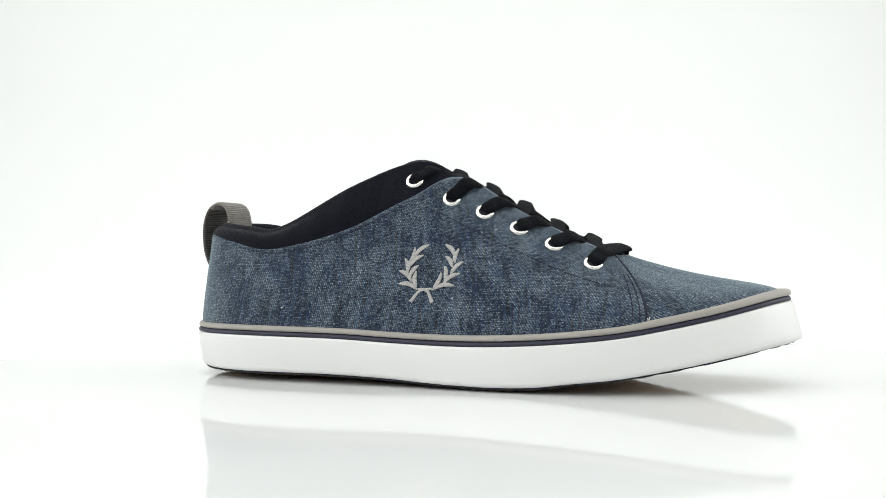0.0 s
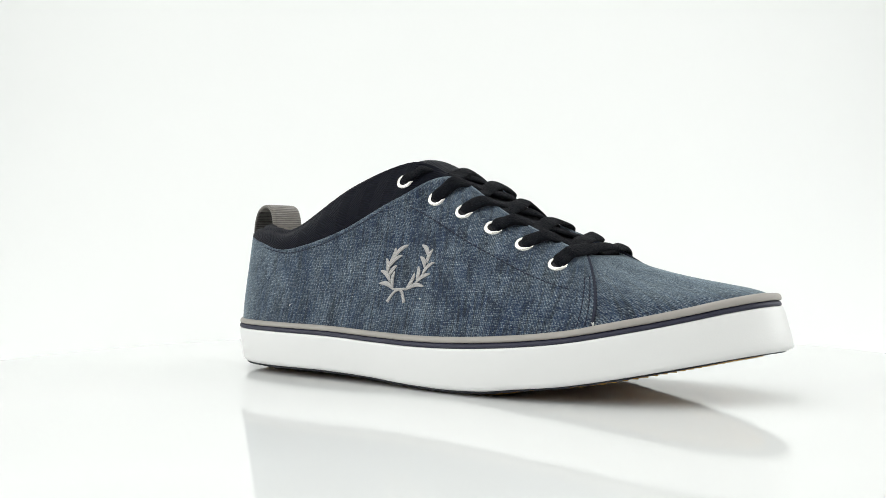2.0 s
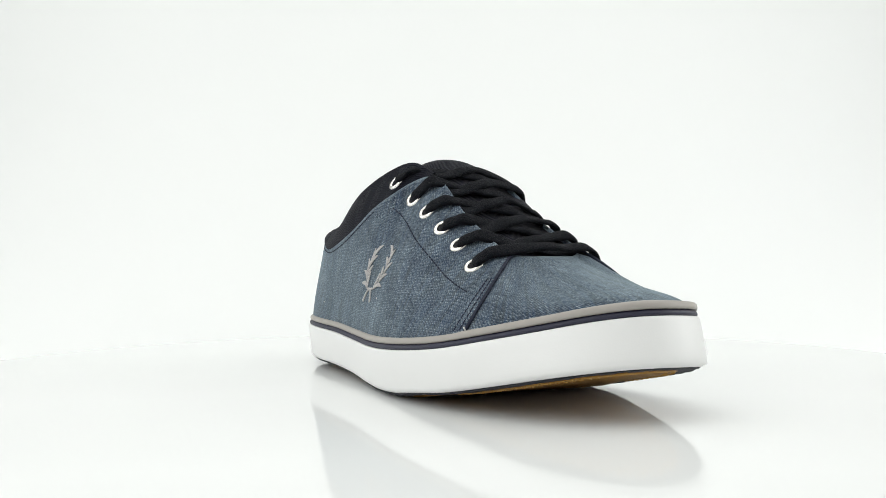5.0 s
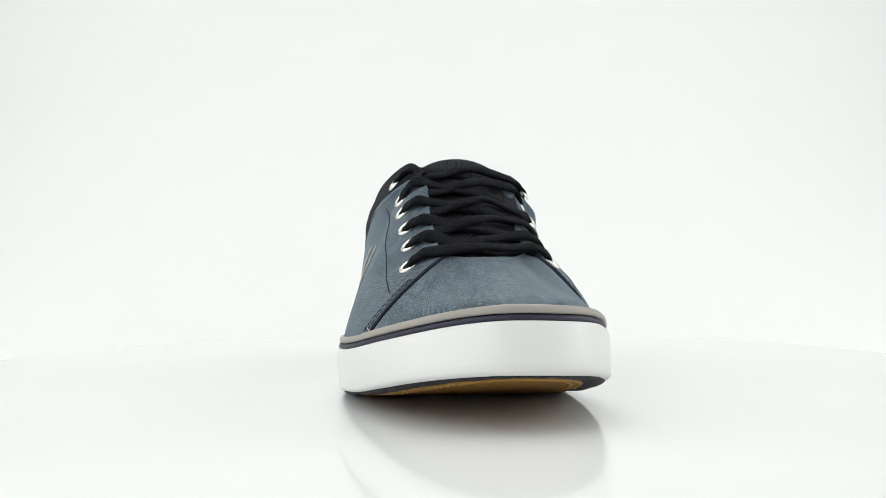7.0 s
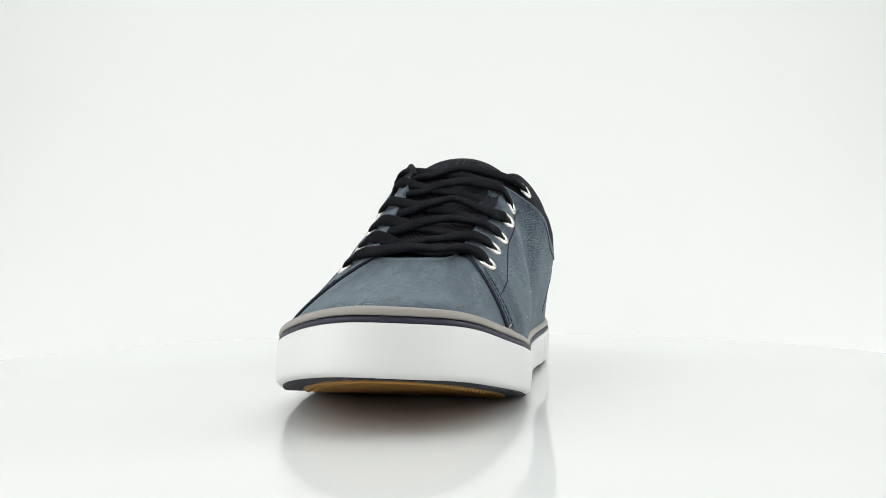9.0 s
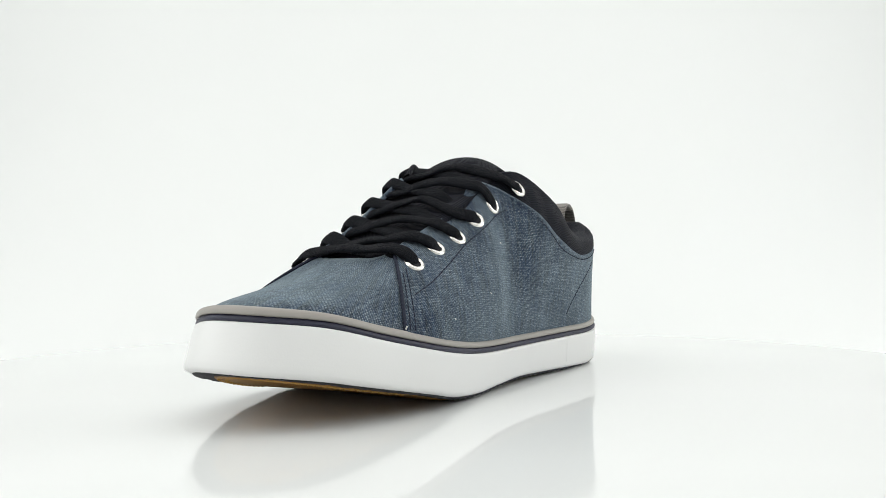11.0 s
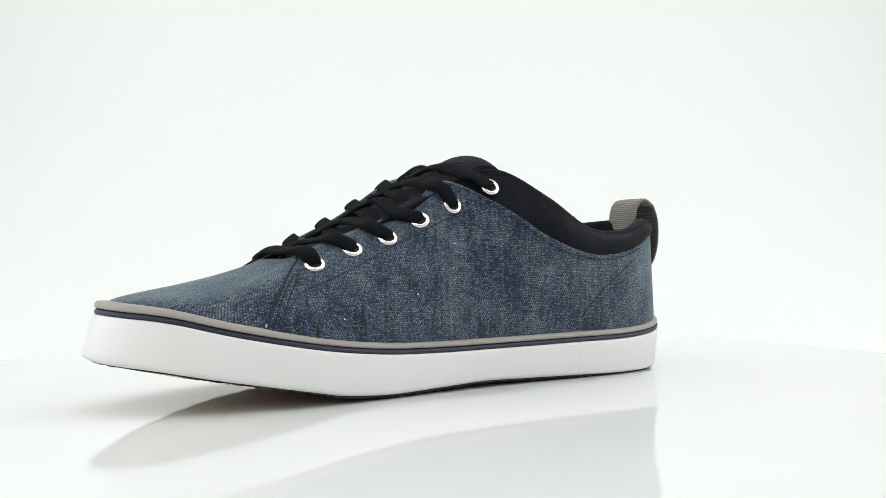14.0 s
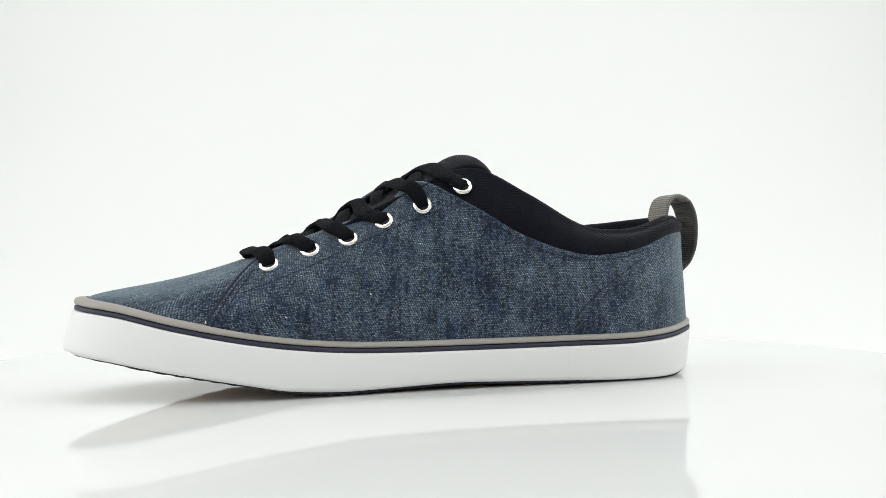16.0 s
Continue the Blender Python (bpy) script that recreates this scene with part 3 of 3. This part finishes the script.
def build_shoe():
    shoe = new("sneaker")
    shoe.location = PIVOT
    part("sidewall", sidewall(), WHITE_RUBBER, shoe, "smooth white rubber sidewall")
    part("navy_stripe", band(1, 2, -0.25), NAVY_RUBBER, shoe, "navy rubber pinstripe")
    part("grey_stripe", band(0, 1, -0.45, 0.2), GREY_RUBBER, shoe, "taupe grey rubber foxing stripe")
    part("outsole", sole_bottom(1.5, under, 6, [NS * i / 700 for i in range(700)]), OUTSOLE_RUBBER, shoe, "dark navy rubber tread")
    panel = part("gum_panel", sole_bottom(9.5, gum), GUM_RUBBER, shoe, "amber gum rubber tread panel")
    tread(panel)
    part("vamp", cloth(lambda v: 9.5, lambda v: 19.3, 130, 34, -0.9, 0.6), DENIM, shoe, "washed blue denim toe")
    part("quarter", cloth(lambda v: edge_in(v) - NS, edge_out, 260, 34, 0.1, 1.9), DENIM, shoe, "washed blue denim quarters")
    part("collar", collar(), TWILL, shoe, "padded black herringbone collar")
    part("tongue", tongue(), TWILL, shoe, "black padded tongue")
    heel_tab(shoe)
    em = eyelet_mesh()
    spots = {}
    for side, spot in (("out", EYELETS_OUT), ("in", EYELETS_IN)):
        for k, c in enumerate(spot):
            g = (7.3 + 0.5 * k) if side == "out" else (22.6 - 0.65 * k)
            p, n = on_upper(g, x=c[0], y=c[1], z=c[2] if k == 1 else None, lift=0.3)
            if k == 0:
                p = np.array(c) + np.array([0, -0.8 if side == "out" else 0.5, 0.4])
                n = np.array([0.15, -0.80, 0.58]) if side == "out" else np.array([0.15, 0.82, 0.55])
                n = n / np.linalg.norm(n)
            spots[side, k] = (p, n)
            ob = new("eyelet", em)
            ob.parent = shoe
            ob.matrix_local = Matrix.Translation(V(*p)) @ Vector(n).to_track_quat("Z", "Y").to_matrix().to_4x4()
            tagged(ob, "nickel eyelet ring")
    # flat black disc in each ring stands for the shade inside the eyelet
    hole_shade = bmesh.new()
    bmesh.ops.create_circle(hole_shade, cap_ends=True, segments=16, radius=0.0027)
    hole_shade_mesh = mesh_of("hole_shade", hole_shade, LINING, False)
    for ob in [o for o in shoe.children if o.name.startswith("eyelet")]:
        dot = new("hole_shade", hole_shade_mesh)
        dot.parent = ob
        dot.location = (0, 0, 0.0001)
    laces(shoe, spots)
    for edge, turn in ((edge_out, 1.0), (edge_in, 2.0)):
        vs = [i / 90 for i in range(91)]
        fray = [(1.45 + 0.35 * math.sin(turn + i * 1.7) + 0.25 * math.sin(turn * 3 + i * 4.1)) / 1000 for i in range(91)]
        pts = [V(*(upper_at(edge(v), v) + upper_normal(edge(v), v) * -0.35)) for v in vs]
        part("edge_binding", tube(pts, [tuple(upper_normal(edge(v), v)) for v in vs], fray, 0.0014, 8), NAVY_THREAD, shoe, "frayed navy edge of the quarter")
    pts = []
    for i in range(9):
        f = i / 8
        u = 24.77
        g = rim(u) + outward(u) * (bulge(u, f) + 0.12)
        pts.append(V(g[0], g[1], heights(u)[3] * (1 - f) + heights(u)[2] * f + 0.8 * (0.5 - f)))
    part("sidewall_joint", tube(pts, [(0, 1, 0)] * 9, 0.00045, 0.00035, 6), WHITE_RUBBER, shoe, "fine moulded joint line")
    wreath(shoe)
    for g, x, z in ((22.5, 152, 66), (20.0, 213, 35), (21.5, 176, 44), (7.0, 160, 41), (5.0, 70, 36)):
        p, m = on_upper(g, x=x, z=z, lift=0.35)
        pts = [V(*(p + np.array([0.35 * j, 0, 0.12 * j * j]))) for j in range(3)]
        part("lint", tube(pts, [tuple(m)] * 3, 0.0005, 0.0004, 6), LINT, shoe, "tiny white lint fleck")
    for u, v, n in ((10.42, 0.04, 2), (18.60, 0.05, 2)):
        for i in range(n):
            p, m = upper_at(u + 0.012 * i, v), upper_normal(u, v)
            pts = [V(*(p + m * (0.4 + 0.25 * j * (1 + 0.3 * i)) + np.array([0.12 * (i - 0.5) * j, 0, 0.3 * j]))) for j in range(4)]
            part("thread_end", tube(pts, [tuple(m)] * 4, 0.00045, 0.0004, 6), LINT, shoe, "frayed white thread end")
    seams(shoe)
    part("insole", sole_bottom(14.0, lambda x, y, f: 20 + 4 * f + 0.10 * max(x - 190, 0)), LINING, shoe, "black footbed")
    return tagged(shoe, "blue denim low-top sneaker with white rubber sole and black laces", "shoe")


def crest(x):
    return float(np.interp(x, [118, 132, 145, 157, 170, 181, 195, 211, 221, 235], [106, 106, 103.5, 98, 91, 85, 77, 69, 63.5, 57])) - 1.7


def laces(shoe, spots):
    up = np.array([0.42, 0, 0.9])
    guess = {"out": lambda k: 7.3 + 0.5 * k, "in": lambda k: 22.6 - 0.65 * k}

    def flap(side, k, p, dx, dy, lift):
        """A point on the eyelet flap, dy millimetres in from the eyelet."""
        toward = 1 if side == "out" else -1
        if k == 0:
            return p + np.array([dx, toward * dy, dy * 0.5]) + np.array([0, -toward * 0.5, 0.86]) * lift, np.array([0.3, -toward * 0.4, 0.87])
        g, n = on_upper(guess[side](k), x=p[0] + dx, y=p[1] + toward * dy, lift=lift)
        return g, n

    for k in range(6):
        for side, other, s in (("out", "in", -1), ("in", "out", 1)):
            p, n = spots[side, k]
            toward = np.array([0, -s, 0])
            bar = 0.35 if k == 5 else 1.0
            a, an = flap(side, k, p, 3.4 * bar, 4.4, 1.8)
            c, cn = flap(side, k, p, 7.0 * bar, 8.6, 2.0)
            start = [p - n * 3.0 + toward * 0.2, p + n * 0.9 + toward * 1.0, a, c]
            if k == 5:
                if side == "in":
                    continue
                q, m = spots["in", 5]
                d, dn = flap("in", 5, q, 1.2, 4.6, 1.8)
                e, en = flap("in", 5, q, 2.6, 8.8, 2.0)
                pts = start + [np.array([226, -4, 63.4]), np.array([227.5, 6, 64.2]), np.array([226, 16, 63.6]), e, d, q + m * 0.9 - toward * 1.0, q - m * 3.0 - toward * 0.2]
                nrm = [n, n, an, cn, up, up, up, en, dn, m, m]
                part("lace", strand(pts, nrm, 8.2, 2.4), LACE, shoe, "flat black cotton lace")
                continue
            drop = 0.9 if side == "in" else 1.1
            q = spots[other, k][0] * (1 - drop) + spots[other, k + 1][0] * drop
            over = 1.2 if side == "in" else -0.9
            xa, xm, xb = (p[0] * (1 - f) + q[0] * f for f in (0.58, 0.74, 0.88))
            e, en = flap(other, k + 1, q, 0.0, 8.5, -1.4)
            d, dn = flap(other, k + 1, q, 0.0, 4.0, -2.6)
            pts = start + [np.array([xa, 5.5 + s * 9, crest(xa) - 0.2 + over * 0.8]), np.array([xm, 5.5, crest(xm) + over]),
                           np.array([xb, 5.5 - s * 10, crest(xb) - 1.4 + over * 0.6]), e, d]
            nrm = [n, n, an, cn, up, up, up, en, dn]
            part("lace", strand(pts, nrm, 8.2, 2.3), LACE, shoe, "flat black cotton lace")


def seams(shoe):
    lat = lambda x: float(np.interp(x, [0, 60, 138, 208, 245], [1.5, 5, 7, 9, 10]))
    med = lambda x: float(np.interp(x, [0, 45, 133, 214, 250], [28, 26, 23, 20, 18.8]))
    runs = [
        ("eyelet_stitching", [(141, 82), (158, 76), (179, 67), (199, 58), (214, 52), (233, 45)], med),
        ("eyelet_stitching", [(141, 84), (158, 76), (179, 66), (199, 57), (214, 51), (231, 46)], lat),
        ("heel_stitching", [(47, 57), (62, 47), (73, 37), (80, 28)], med),
        ("collar_stitching", [(40, 63.5), (56, 59.2), (75, 58.3), (98, 63), (111, 70), (125, 78)], med),
        ("collar_stitching", [(40, 66), (62, 62.8), (83, 65.5), (98, 69.5), (114, 76), (129, 83.5)], lat),
    ]
    for edge, side, su in ((edge_out, -1, lat), (edge_in, 1, med)):
        for gap in (0.09, 0.20):
            spots = [upper_at(edge(v) + side * gap, v) for v in (0.06, 0.2, 0.35, 0.5, 0.62)]
            runs.append(("toe_seam_stitching", [(p[0], p[2]) for p in spots], su))
    for name, marks, su in runs:
        lateral_lines(shoe, name, marks, su, NAVY_THREAD)


sneaker = build_shoe()


# ---------------------------------------------------------------- movement
def motions():
    rows = [(t / 2, Matrix.Translation(PIVOT) @ pose(0, 0, 0, 0, 0, SPIN0 + SPIN * t / 2)) for t in range(33)]
    walk(sneaker, rows)
    walk(table, rows)


motions()
